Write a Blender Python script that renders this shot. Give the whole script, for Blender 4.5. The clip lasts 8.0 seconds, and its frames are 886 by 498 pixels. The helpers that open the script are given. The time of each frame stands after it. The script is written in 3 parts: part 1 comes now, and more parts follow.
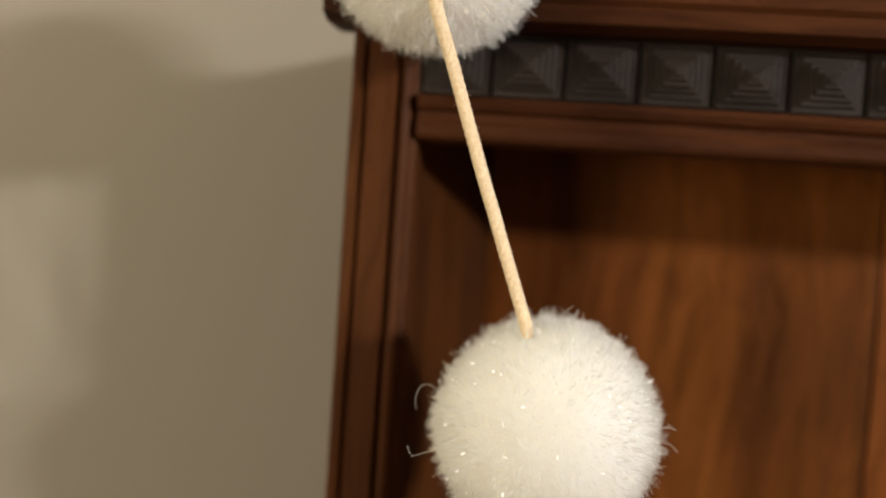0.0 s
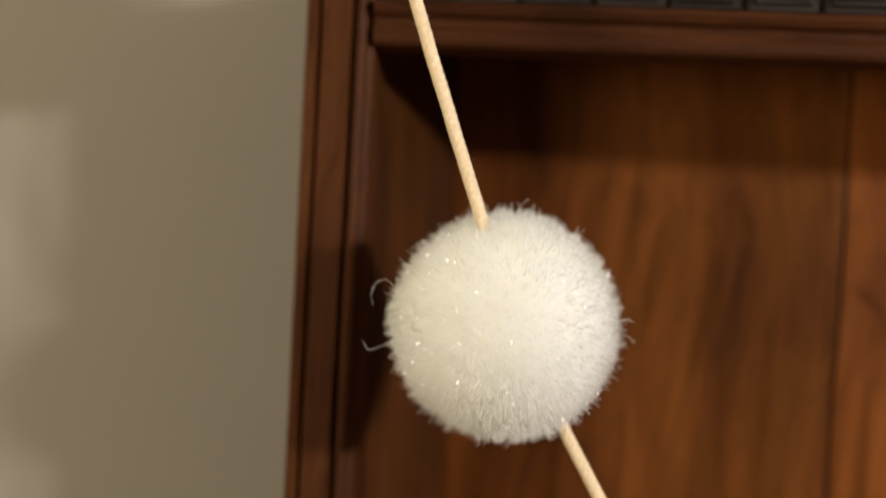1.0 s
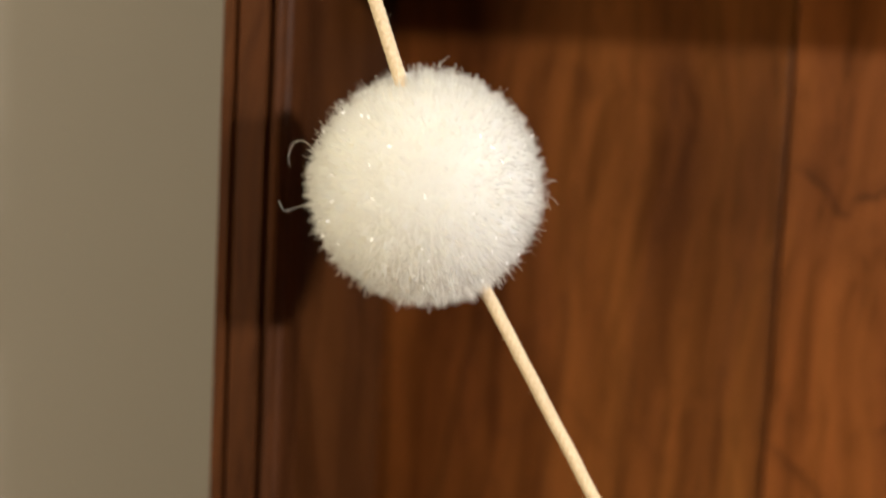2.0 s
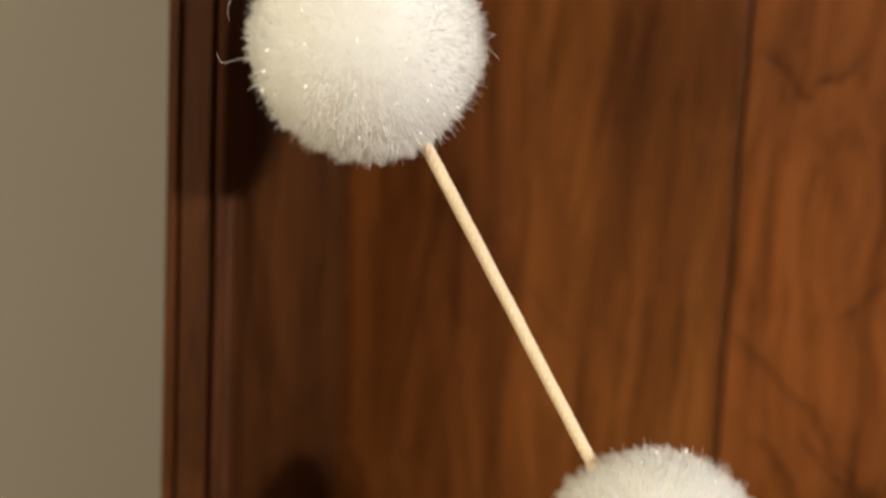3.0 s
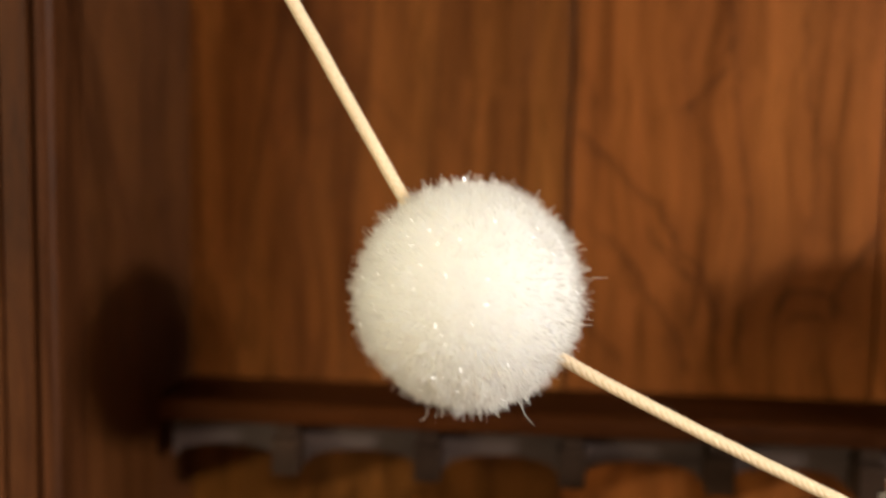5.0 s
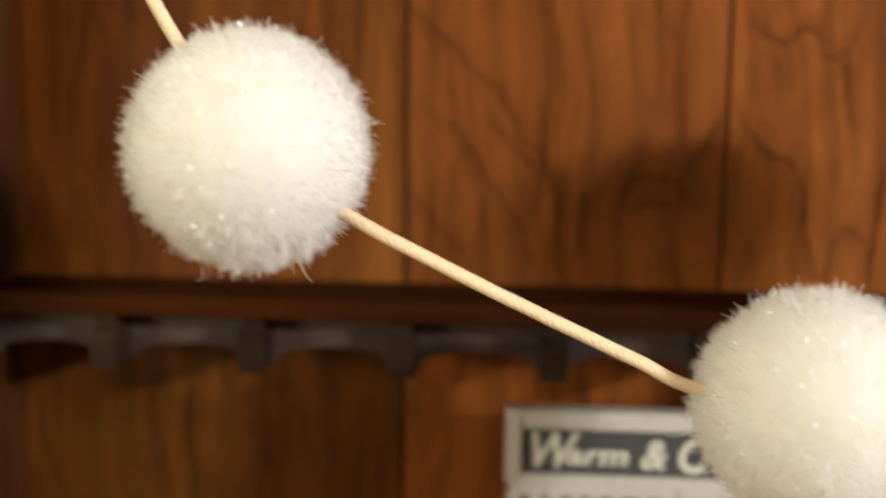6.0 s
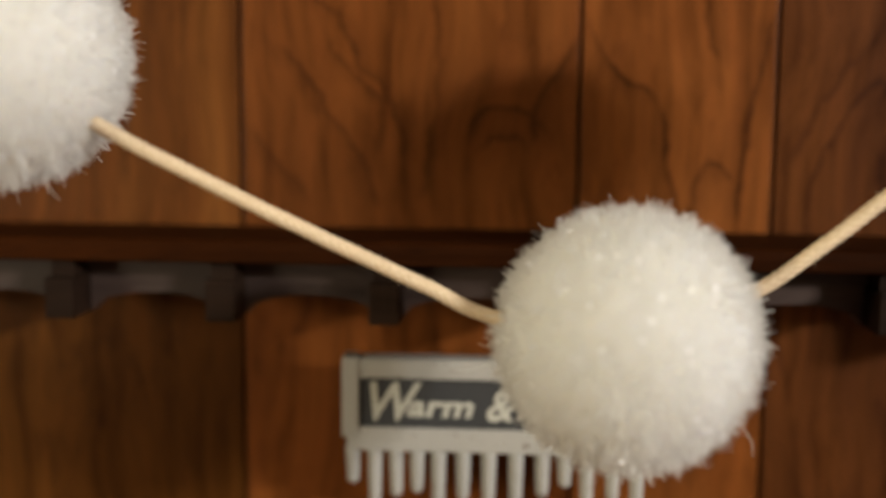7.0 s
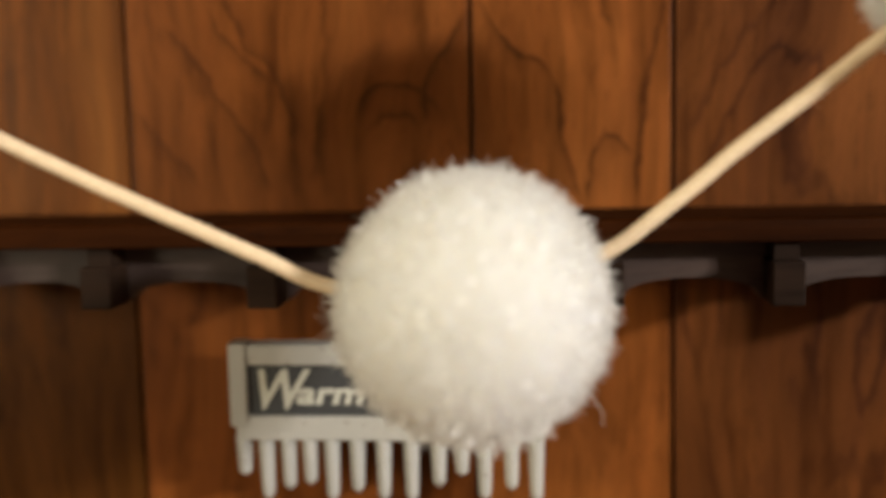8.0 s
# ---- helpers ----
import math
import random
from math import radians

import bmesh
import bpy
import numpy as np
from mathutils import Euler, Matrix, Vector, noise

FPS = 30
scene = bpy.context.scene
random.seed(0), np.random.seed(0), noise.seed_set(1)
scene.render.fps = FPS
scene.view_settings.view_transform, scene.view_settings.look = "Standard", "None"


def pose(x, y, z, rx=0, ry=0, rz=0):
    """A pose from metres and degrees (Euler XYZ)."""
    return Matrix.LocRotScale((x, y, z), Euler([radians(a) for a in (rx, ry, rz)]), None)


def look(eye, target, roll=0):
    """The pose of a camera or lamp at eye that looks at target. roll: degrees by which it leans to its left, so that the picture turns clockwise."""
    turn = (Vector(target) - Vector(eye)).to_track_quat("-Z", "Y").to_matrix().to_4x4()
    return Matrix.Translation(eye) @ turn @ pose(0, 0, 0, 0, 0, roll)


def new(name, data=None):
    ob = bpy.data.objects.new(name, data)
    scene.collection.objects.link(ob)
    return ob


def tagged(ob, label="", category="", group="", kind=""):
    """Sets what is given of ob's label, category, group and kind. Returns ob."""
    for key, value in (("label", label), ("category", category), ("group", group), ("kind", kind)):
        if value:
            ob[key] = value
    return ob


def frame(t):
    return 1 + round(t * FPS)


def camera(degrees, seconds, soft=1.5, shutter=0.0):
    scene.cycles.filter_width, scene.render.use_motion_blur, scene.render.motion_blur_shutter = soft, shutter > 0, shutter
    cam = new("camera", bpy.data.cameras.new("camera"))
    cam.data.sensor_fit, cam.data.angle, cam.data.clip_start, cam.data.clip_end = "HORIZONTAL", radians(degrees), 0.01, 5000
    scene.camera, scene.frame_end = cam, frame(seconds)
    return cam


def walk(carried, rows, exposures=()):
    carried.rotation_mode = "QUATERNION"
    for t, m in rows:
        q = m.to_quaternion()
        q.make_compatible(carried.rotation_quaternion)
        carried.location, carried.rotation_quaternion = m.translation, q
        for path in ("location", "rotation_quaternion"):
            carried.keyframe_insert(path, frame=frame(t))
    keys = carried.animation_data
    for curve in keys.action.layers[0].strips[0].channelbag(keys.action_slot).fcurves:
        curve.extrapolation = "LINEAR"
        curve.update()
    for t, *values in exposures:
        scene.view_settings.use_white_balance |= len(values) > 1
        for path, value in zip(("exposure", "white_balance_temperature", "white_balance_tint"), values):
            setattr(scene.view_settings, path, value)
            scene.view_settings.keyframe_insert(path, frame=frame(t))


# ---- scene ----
cam = camera(44.0, 8.0, soft=2.0, shutter=0.5)
cam.data.dof.use_dof = True
cam.data.dof.focus_distance = 0.338
cam.data.dof.aperture_fstop = 3.6
PATH = [
    (0, 0.0823, -0.4939, 1.4976, -2.33, 3.91, 6.28),
    (0.3, 0.0862, -0.4947, 1.4859, -1.35, 4.01, 5.93),
    (0.5, 0.0891, -0.4949, 1.4785, -1.46, 4.03, 6.29),
    (0.7, 0.0926, -0.4947, 1.4717, -1.56, 3.73, 5.76),
    (1, 0.0984, -0.4916, 1.4629, -2.17, 3.09, 6.19),
    (1.2, 0.1026, -0.4869, 1.4580, -2.92, 2.98, 6.71),
    (1.5, 0.1096, -0.4822, 1.4511, -4.21, 2.89, 6.12),
    (1.7, 0.1151, -0.4822, 1.4462, -4.64, 2.83, 5.81),
    (3, 0.1519, -0.4826, 1.4017, -6.71, 2.68, 6.93),
    (3.5, 0.1593, -0.4823, 1.3786, -5.78, 2.71, 6.23),
    (4, 0.1694, -0.4871, 1.3555, -5.20, 2.24, 5.89),
    (5.3, 0.2181, -0.4846, 1.3033, -6.43, 0.73, 4.42),
    (5.5, 0.2285, -0.4806, 1.2955, -6.56, 0.75, 3.86),
    (5.8, 0.2495, -0.4721, 1.2829, -7.16, 0.86, 2.83),
    (6, 0.2648, -0.4664, 1.2744, -7.23, 0.83, 3.61),
    (6.3, 0.2854, -0.4580, 1.2627, -7.61, 0.50, 3.09),
    (6.5, 0.2980, -0.4514, 1.2569, -7.70, 0.34, 3.41),
    (6.8, 0.3161, -0.4397, 1.2518, -7.95, 0.38, 2.53),
    (7, 0.3276, -0.4332, 1.2489, -7.49, 0.49, 3.62),
    (7.5, 0.3541, -0.4261, 1.2388, -7.20, -0.34, 5.26),
    (7.7, 0.3643, -0.4232, 1.2359, -7.24, -0.74, 5.40),
    (8, 0.3796, -0.4177, 1.2330, -6.54, -1.18, 5.24),
]


def aim(x, y, z, pitch, lean, yaw):
    ahead = pose(0, 0, 0, pitch, 0, yaw) @ Vector((0, 1, 0))
    eye = Vector((x, y, z))
    return look(eye, eye + ahead, lean)


EXPOSURES = [(0.0, 0.0), (0.7, -0.1), (1.0, -0.06), (1.5, 0.09), (3.5, 0.0), (4.2, -0.05), (5.5, 0.25), (5.8, 0.24), (6.5, -0.2), (7.0, -0.3), (7.5, -0.27), (8.0, 0.0)]
walk(cam, [(t, aim(*row)) for t, *row in PATH], EXPOSURES)

# ---- light: two bright bulbs high in the far east corner, plus added unseen warm fills from the west and, weakly, overhead ----
world = bpy.data.worlds.new("room_air")
scene.world = world
world.use_nodes = True
world.node_tree.nodes["Background"].inputs[0].default_value = (0.9, 0.8, 0.62, 1)
world.node_tree.nodes["Background"].inputs[1].default_value = 0.032


def area_lamp(name, eye, target, size, watts, colour):
    data = bpy.data.lights.new(name, "AREA")
    data.shape, data.size, data.energy, data.color = "DISK", size, watts, colour
    ob = new(name, data)
    ob.matrix_world = look(eye, target)
    return ob


area_lamp("near_bulb_light", (5.55, -4.10, 3.02), (0.2, -0.1, 1.4), 0.38, 285, (1.0, 0.968, 0.932))
area_lamp("far_bulb_light", (6.45, -4.10, 3.12), (0.2, -0.1, 1.4), 0.38, 330, (1.0, 0.968, 0.932))
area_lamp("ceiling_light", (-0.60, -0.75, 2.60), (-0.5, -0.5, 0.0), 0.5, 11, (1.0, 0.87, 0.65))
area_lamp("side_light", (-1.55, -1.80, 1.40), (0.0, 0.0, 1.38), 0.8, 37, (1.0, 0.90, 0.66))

# ---- materials ----


def material(name):
    m = bpy.data.materials.new(name)
    m.use_nodes = True
    t = m.node_tree
    return m, t, t.nodes["Principled BSDF"]


def node(t, kind, **values):
    n = t.nodes.new(kind)
    for key, v in values.items():
        n.inputs[key.replace("_", " ")].default_value = v
    return n


def ramp(t, stops, source):
    n = t.nodes.new("ShaderNodeValToRGB")
    e = n.color_ramp.elements
    while len(e) < len(stops):
        e.new(0.5)
    for el, (p, c) in zip(e, stops):
        el.position, el.color = p, (*c, 1)
    t.links.new(source, n.inputs[0])
    return n


def mixed(t, blend, fac, a, b):
    n = t.nodes.new("ShaderNodeMix")
    n.data_type, n.blend_type = "RGBA", blend
    for socket, v in ((n.inputs[0], fac), (n.inputs[6], a), (n.inputs[7], b)):
        if isinstance(v, bpy.types.NodeSocket):
            t.links.new(v, socket)
        elif isinstance(v, tuple):
            socket.default_value = (*v, 1)
        else:
            socket.default_value = v
    return n.outputs[2]


def maths(t, kind, a, b=0.0, clamp=False):
    n = t.nodes.new("ShaderNodeMath")
    n.operation, n.use_clamp = kind, clamp
    for socket, v in zip(n.inputs, (a, b)):
        if isinstance(v, bpy.types.NodeSocket):
            t.links.new(v, socket)
        else:
            socket.default_value = v
    return n.outputs[0]


def veined(t, position, veins):
    """Dark mineral lines in a board. Each vein: (axis it runs along, core width, strength, soft side, (along, across) points)."""
    wobble = t.nodes.new("ShaderNodeVectorMath")
    wobble.operation = "MULTIPLY_ADD"
    wob = node(t, "ShaderNodeTexNoise", Scale=95.0, Detail=3.0)
    t.links.new(position, wob.inputs["Vector"])
    t.links.new(wob.outputs["Color"], wobble.inputs[0])
    wobble.inputs[1].default_value = (0.0075, 0, 0.0075)
    t.links.new(position, wobble.inputs[2])
    split = t.nodes.new("ShaderNodeSeparateXYZ")
    t.links.new(wobble.outputs[0], split.inputs[0])
    px = maths(t, "SUBTRACT", split.outputs[0], 0.00375)
    pz = maths(t, "SUBTRACT", split.outputs[2], 0.00375)
    thick = node(t, "ShaderNodeTexNoise", Scale=140.0, Detail=2.0)
    t.links.new(position, thick.inputs["Vector"])
    breadth = maths(t, "MULTIPLY", thick.outputs["Fac"], 2.0)
    total = None
    for axis, width, strength, side, pts in veins:
        run, off = (pz, px) if axis == "Z" else (px, pz)
        pts = sorted(pts)
        s0, s1 = pts[0][0], pts[-1][0]
        o0, o1 = min(o for _, o in pts) - 0.01, max(o for _, o in pts) + 0.01
        unit = maths(t, "DIVIDE", maths(t, "SUBTRACT", run, s0), s1 - s0)
        bend = t.nodes.new("ShaderNodeFloatCurve")
        line = bend.mapping.curves[0]
        line.points[0].location = (0.0, (pts[0][1] - o0) / (o1 - o0))
        line.points[1].location = (1.0, (pts[-1][1] - o0) / (o1 - o0))
        for s, o in pts[1:-1]:
            line.points.new((s - s0) / (s1 - s0), (o - o0) / (o1 - o0))
        bend.mapping.update()
        t.links.new(unit, bend.inputs["Value"])
        middle = maths(t, "ADD", maths(t, "MULTIPLY", bend.outputs[0], o1 - o0), o0)
        away = maths(t, "MULTIPLY", maths(t, "SUBTRACT", off, middle), side)
        core = maths(t, "SUBTRACT", 1.0, maths(t, "DIVIDE", maths(t, "ABSOLUTE", away), maths(t, "MULTIPLY", breadth, width * 1.35)), True)
        soft = maths(t, "SUBTRACT", 1.0, maths(t, "DIVIDE", maths(t, "ABSOLUTE", away), 0.0085), True)
        soft = maths(t, "MULTIPLY", soft, maths(t, "GREATER_THAN", away, 0.0))
        both = maths(t, "MAXIMUM", core, maths(t, "MULTIPLY", soft, 0.42))
        ends = maths(t, "DIVIDE", maths(t, "MINIMUM", maths(t, "SUBTRACT", run, s0), maths(t, "SUBTRACT", s1, run)), 0.006, True)
        both = maths(t, "MULTIPLY", maths(t, "MULTIPLY", both, ends), strength)
        total = both if total is None else maths(t, "MAXIMUM", total, both)
    return total


def wood(name, dark, mid, light, figure=0.5, along="Z", rough=0.42, freq=60.0, streak=1.0, gloss=0.18, veins=(), across=()):
    """Stained hardwood: fine pores along the grain, streaks, and cathedral figure lines."""
    m, t, b = material(name)
    geo, info = t.nodes.new("ShaderNodeNewGeometry"), t.nodes.new("ShaderNodeObjectInfo")
    shift = t.nodes.new("ShaderNodeVectorMath")
    shift.operation = "MULTIPLY_ADD"
    t.links.new(info.outputs["Random"], shift.inputs[0])
    shift.inputs[1].default_value = (3.7, 5.1, 7.3)
    sway = node(t, "ShaderNodeTexNoise", Scale=1.0, Detail=2.0)
    slow = t.nodes.new("ShaderNodeVectorMath")
    slow.operation = "MULTIPLY"
    slow.inputs[1].default_value = (5, 9, 9) if along == "X" else (9, 9, 5)
    t.links.new(geo.outputs["Position"], slow.inputs[0])
    t.links.new(slow.outputs[0], sway.inputs["Vector"])
    swayed = t.nodes.new("ShaderNodeVectorMath")
    swayed.operation = "MULTIPLY_ADD"
    t.links.new(sway.outputs["Color"], swayed.inputs[0])
    swayed.inputs[1].default_value = (0, 0.05, 0.05) if along == "X" else (0.05, 0.05, 0)
    t.links.new(geo.outputs["Position"], swayed.inputs[2])
    t.links.new(swayed.outputs[0], shift.inputs[2])

    def stretched(across, length):
        n = t.nodes.new("ShaderNodeVectorMath")
        n.operation = "MULTIPLY"
        n.inputs[1].default_value = (length, across, across) if along == "X" else (across, across, length)
        t.links.new(shift.outputs[0], n.inputs[0])
        return n.outputs[0]

    def noisy(vector, scale, detail, rough_=0.6):
        n = node(t, "ShaderNodeTexNoise", Scale=scale, Detail=detail, Roughness=rough_)
        t.links.new(vector, n.inputs["Vector"])
        return n.outputs["Fac"]

    broad = noisy(stretched(22, 2.2), 1.0, 4)
    fine = noisy(stretched(140, 5.0), 1.0, 5, 0.7)
    pores = noisy(stretched(900, 22.0), 1.0, 3)
    warp = noisy(stretched(11, 3.6), 1.0, 6, 0.52)
    patchy = ramp(t, [(0.28, (0, 0, 0)), (0.56, (1, 1, 1))], noisy(stretched(16, 9.0), 1.0, 3)).outputs[0]
    # figure: contour lines of a slow field give cathedral grain
    scaled = t.nodes.new("ShaderNodeMath")
    scaled.operation = "MULTIPLY"
    t.links.new(warp, scaled.inputs[0])
    scaled.inputs[1].default_value = freq
    sine = t.nodes.new("ShaderNodeMath")
    sine.operation = "SINE"
    t.links.new(scaled.outputs[0], sine.inputs[0])
    lines = ramp(t, [(0.0, (1, 1, 1)), (0.07, (0.62, 0.62, 0.62)), (0.34, (0.0, 0.0, 0.0))], node_half(t, sine.outputs[0]))
    base = ramp(t, [(0.30, dark), (0.5, mid), (0.68, light)], broad).outputs[0]
    streaks = ramp(t, [(0.33, (0.20, 0.16, 0.15)), (0.50, (0.95, 0.95, 0.95)), (0.70, (1.38, 1.28, 1.18))], fine).outputs[0]
    colour = mixed(t, "MULTIPLY", 0.52 * streak, base, streaks)
    inv = ramp(t, [(0.0, (0.36, 0.29, 0.26)), (0.45, (0.9, 0.88, 0.86)), (1.0, (1.05, 1.04, 1.03))], node_invert(t, lines.outputs[0])).outputs[0]
    faded = t.nodes.new("ShaderNodeMath")
    faded.operation = "MULTIPLY"
    faded.inputs[1].default_value = figure
    t.links.new(patchy, faded.inputs[0])
    colour = mixed(t, "MULTIPLY", faded.outputs[0], colour, inv)
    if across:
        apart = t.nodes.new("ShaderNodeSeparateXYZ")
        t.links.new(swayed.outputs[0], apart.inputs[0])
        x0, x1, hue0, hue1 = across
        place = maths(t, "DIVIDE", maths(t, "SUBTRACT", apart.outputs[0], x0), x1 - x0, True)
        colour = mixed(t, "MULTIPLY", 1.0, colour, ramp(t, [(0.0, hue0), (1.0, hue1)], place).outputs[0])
    if veins:
        colour = mixed(t, "MULTIPLY", veined(t, geo.outputs["Position"], veins), colour, (0.15, 0.115, 0.105))
    speck = ramp(t, [(0.34, (0.55, 0.5, 0.46)), (0.46, (1, 1, 1))], pores).outputs[0]
    colour = mixed(t, "MULTIPLY", 0.5, colour, speck)
    t.links.new(colour, b.inputs["Base Color"])
    rr = ramp(t, [(0.3, (rough - 0.08,) * 3), (0.7, (rough + 0.14,) * 3)], fine)
    t.links.new(rr.outputs[0], b.inputs["Roughness"])
    b.inputs["Specular IOR Level"].default_value = gloss
    bump = node(t, "ShaderNodeBump", Strength=0.25, Distance=0.0004)
    t.links.new(pores, bump.inputs["Height"])
    t.links.new(bump.outputs[0], b.inputs["Normal"])
    return m


def node_half(t, source):
    n = t.nodes.new("ShaderNodeMath")
    n.operation = "MULTIPLY_ADD"
    n.inputs[1].default_value, n.inputs[2].default_value = 0.5, 0.5
    t.links.new(source, n.inputs[0])
    return n.outputs[0]


def node_invert(t, source):
    n = t.nodes.new("ShaderNodeMath")
    n.operation = "SUBTRACT"
    n.inputs[0].default_value = 1.0
    t.links.new(source, n.inputs[1])
    return n.outputs[0]


WOOD_RED = wood("walnut_straight_red", (0.0399, 0.0106, 0.0018), (0.0874, 0.0259, 0.0043), (0.1283, 0.0413, 0.0075), 0.5, freq=54, gloss=0.09)
WOOD_FLAME = wood("walnut_flame_figure", (0.0836, 0.0239, 0.0042), (0.1482, 0.0441, 0.0080), (0.1900, 0.0607, 0.0118), 0.85, freq=58, gloss=0.09)
VEINS_WIDE = [
    ("Z", 0.0012, 0.75, 1, [(1.285, 0.258), (1.276, 0.262), (1.262, 0.268), (1.258, 0.274), (1.247, 0.281), (1.225, 0.285)]),
    ("Z", 0.0012, 0.70, -1, [(1.273, 0.233), (1.257, 0.248), (1.243, 0.257), (1.231, 0.265), (1.207, 0.275)]),
    ("Z", 0.0016, 0.55, 1, [(1.430, 0.281), (1.380, 0.285), (1.330, 0.290), (1.281, 0.297), (1.256, 0.298), (1.233, 0.295), (1.210, 0.291)]),
    ("Z", 0.0010, 0.60, -1, [(1.242, 0.221), (1.227, 0.233), (1.208, 0.249)]),
    ("Z", 0.0016, 0.80, 1, [(1.276, 0.3515), (1.263, 0.345), (1.252, 0.338), (1.232, 0.334)]),
    ("X", 0.0013, 0.80, 1, [(0.222, 1.438), (0.236, 1.429), (0.245, 1.417), (0.250, 1.425), (0.259, 1.427), (0.268, 1.442)]),
    ("X", 0.0013, 0.70, -1, [(0.2195, 1.318), (0.238, 1.302), (0.249, 1.290), (0.262, 1.283)]),
    ("X", 0.0013, 0.70, -1, [(0.250, 1.283), (0.262, 1.263), (0.279, 1.249)]),
    ("X", 0.0012, 0.70, -1, [(0.262, 1.325), (0.270, 1.328), (0.279, 1.338), (0.290, 1.352)]),
    ("X", 0.0017, 0.70, -1, [(0.305, 1.226), (0.309, 1.238), (0.317, 1.247), (0.327, 1.248), (0.337, 1.243), (0.344, 1.232)]),
    ("X", 0.0014, 0.65, 1, [(0.311, 1.224), (0.317, 1.234), (0.326, 1.237), (0.335, 1.228)]),
    ("Z", 0.0012, 0.45, 1, [(1.400, 0.322), (1.350, 0.318), (1.300, 0.325), (1.270, 0.322)]),
]
VEINS_NARROW = [
    ("X", 0.0015, 0.85, -1, [(0.354, 1.284), (0.365, 1.265), (0.371, 1.259), (0.380, 1.254), (0.386, 1.243)]),
    ("Z", 0.0013, 0.80, -1, [(1.252, 0.382), (1.244, 0.385), (1.223, 0.388), (1.201, 0.395)]),
    ("Z", 0.0012, 0.80, 1, [(1.201, 0.396), (1.213, 0.398), (1.221, 0.3995), (1.231, 0.404)]),
    ("X", 0.0014, 0.85, -1, [(0.397, 1.220), (0.401, 1.226), (0.405, 1.227), (0.411, 1.223), (0.417, 1.214)]),
    ("Z", 0.0013, 0.75, -1, [(1.203, 0.4145), (1.215, 0.4155), (1.242, 0.418), (1.262, 0.422), (1.285, 0.4265)]),
    ("X", 0.0015, 0.80, 1, [(0.358, 1.322), (0.374, 1.304), (0.386, 1.309), (0.395, 1.298), (0.403, 1.306), (0.410, 1.322)]),
    ("Z", 0.0011, 0.60, 1, [(1.300, 0.397), (1.280, 0.402), (1.264, 0.4065)]),
]
VEINS_RED = [
    ("Z", 0.0014, 0.60, 1, [(1.210, 0.072), (1.268, 0.073), (1.299, 0.079), (1.338, 0.085), (1.375, 0.094)]),
    ("Z", 0.0016, 0.55, -1, [(1.205, 0.053), (1.290, 0.0515), (1.370, 0.050)]),
    ("Z", 0.0012, 0.40, 1, [(1.200, 0.118), (1.290, 0.122), (1.400, 0.131), (1.480, 0.128)]),
    ("Z", 0.0012, 0.40, -1, [(1.200, 0.160), (1.290, 0.158), (1.400, 0.166), (1.480, 0.171)]),
    ("Z", 0.0012, 0.40, 1, [(1.200, 0.196), (1.300, 0.197), (1.400, 0.203)]),
]
# across: darker and redder at the left, paler and browner to the right
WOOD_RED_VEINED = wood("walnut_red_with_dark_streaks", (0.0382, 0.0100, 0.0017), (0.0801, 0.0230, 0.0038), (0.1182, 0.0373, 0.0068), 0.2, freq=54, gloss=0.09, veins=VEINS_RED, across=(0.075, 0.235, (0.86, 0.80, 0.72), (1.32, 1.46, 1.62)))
WOOD_WIDE = wood("walnut_with_mineral_veins", (0.0865, 0.0249, 0.0047), (0.1410, 0.0429, 0.0085), (0.1805, 0.0592, 0.0123), 0.28, freq=44, gloss=0.09, veins=VEINS_WIDE)
WOOD_NARROW = wood("walnut_with_cathedral_veins", (0.1007, 0.0299, 0.0058), (0.1654, 0.0513, 0.0102), (0.2120, 0.0703, 0.0151), 0.22, freq=44, gloss=0.09, veins=VEINS_NARROW)
WOOD_BROWN = wood("walnut_straight_brown", (0.0460, 0.0136, 0.0029), (0.0880, 0.0274, 0.0058), (0.1320, 0.0442, 0.0099), 0.75, freq=64, gloss=0.09)
# dull shadow tone on the lower left boards, put into the wood colour
WOOD_OLIVE_SHADE = wood("walnut_straight_olive_shade", (0.0512, 0.0170, 0.0024), (0.0723, 0.0244, 0.0036), (0.0953, 0.0336, 0.0055), 0.35, freq=70, streak=1.15, gloss=0.07)
WOOD_FRAME = wood("stained_frame_upright", (0.0276, 0.0088, 0.0025), (0.0519, 0.0171, 0.0051), (0.0742, 0.0259, 0.0081), 0.15, rough=0.48, gloss=0.06)
WOOD_RAIL = wood("stained_frame_level", (0.0220, 0.0068, 0.0020), (0.0450, 0.0141, 0.0043), (0.0700, 0.0228, 0.0070), 0.15, along="X", rough=0.48, gloss=0.09)
WOOD_SIDE = wood("walnut_side_board", (0.0114, 0.0032, 0.0007), (0.0267, 0.0080, 0.0015), (0.0457, 0.0144, 0.0029), 0.3, freq=34, gloss=0.12)
WOOD_LEDGE = wood("dark_ledge_wood", (0.0131, 0.0033, 0.0004), (0.0260, 0.0068, 0.0010), (0.0398, 0.0110, 0.0016), 0.15, along="X", rough=0.6, gloss=0.03)
WOOD_BLOCK = wood("dull_block_wood", (0.0130, 0.0068, 0.0042), (0.0208, 0.0114, 0.0070), (0.0312, 0.0175, 0.0111), 0.1, along="X", rough=0.55, gloss=0.06)
WOOD_CARVED = wood("dark_carved_wood", (0.010, 0.0062, 0.0044), (0.018, 0.0112, 0.0078), (0.030, 0.0185, 0.0130), 0.1, along="X", rough=0.38, gloss=0.38)
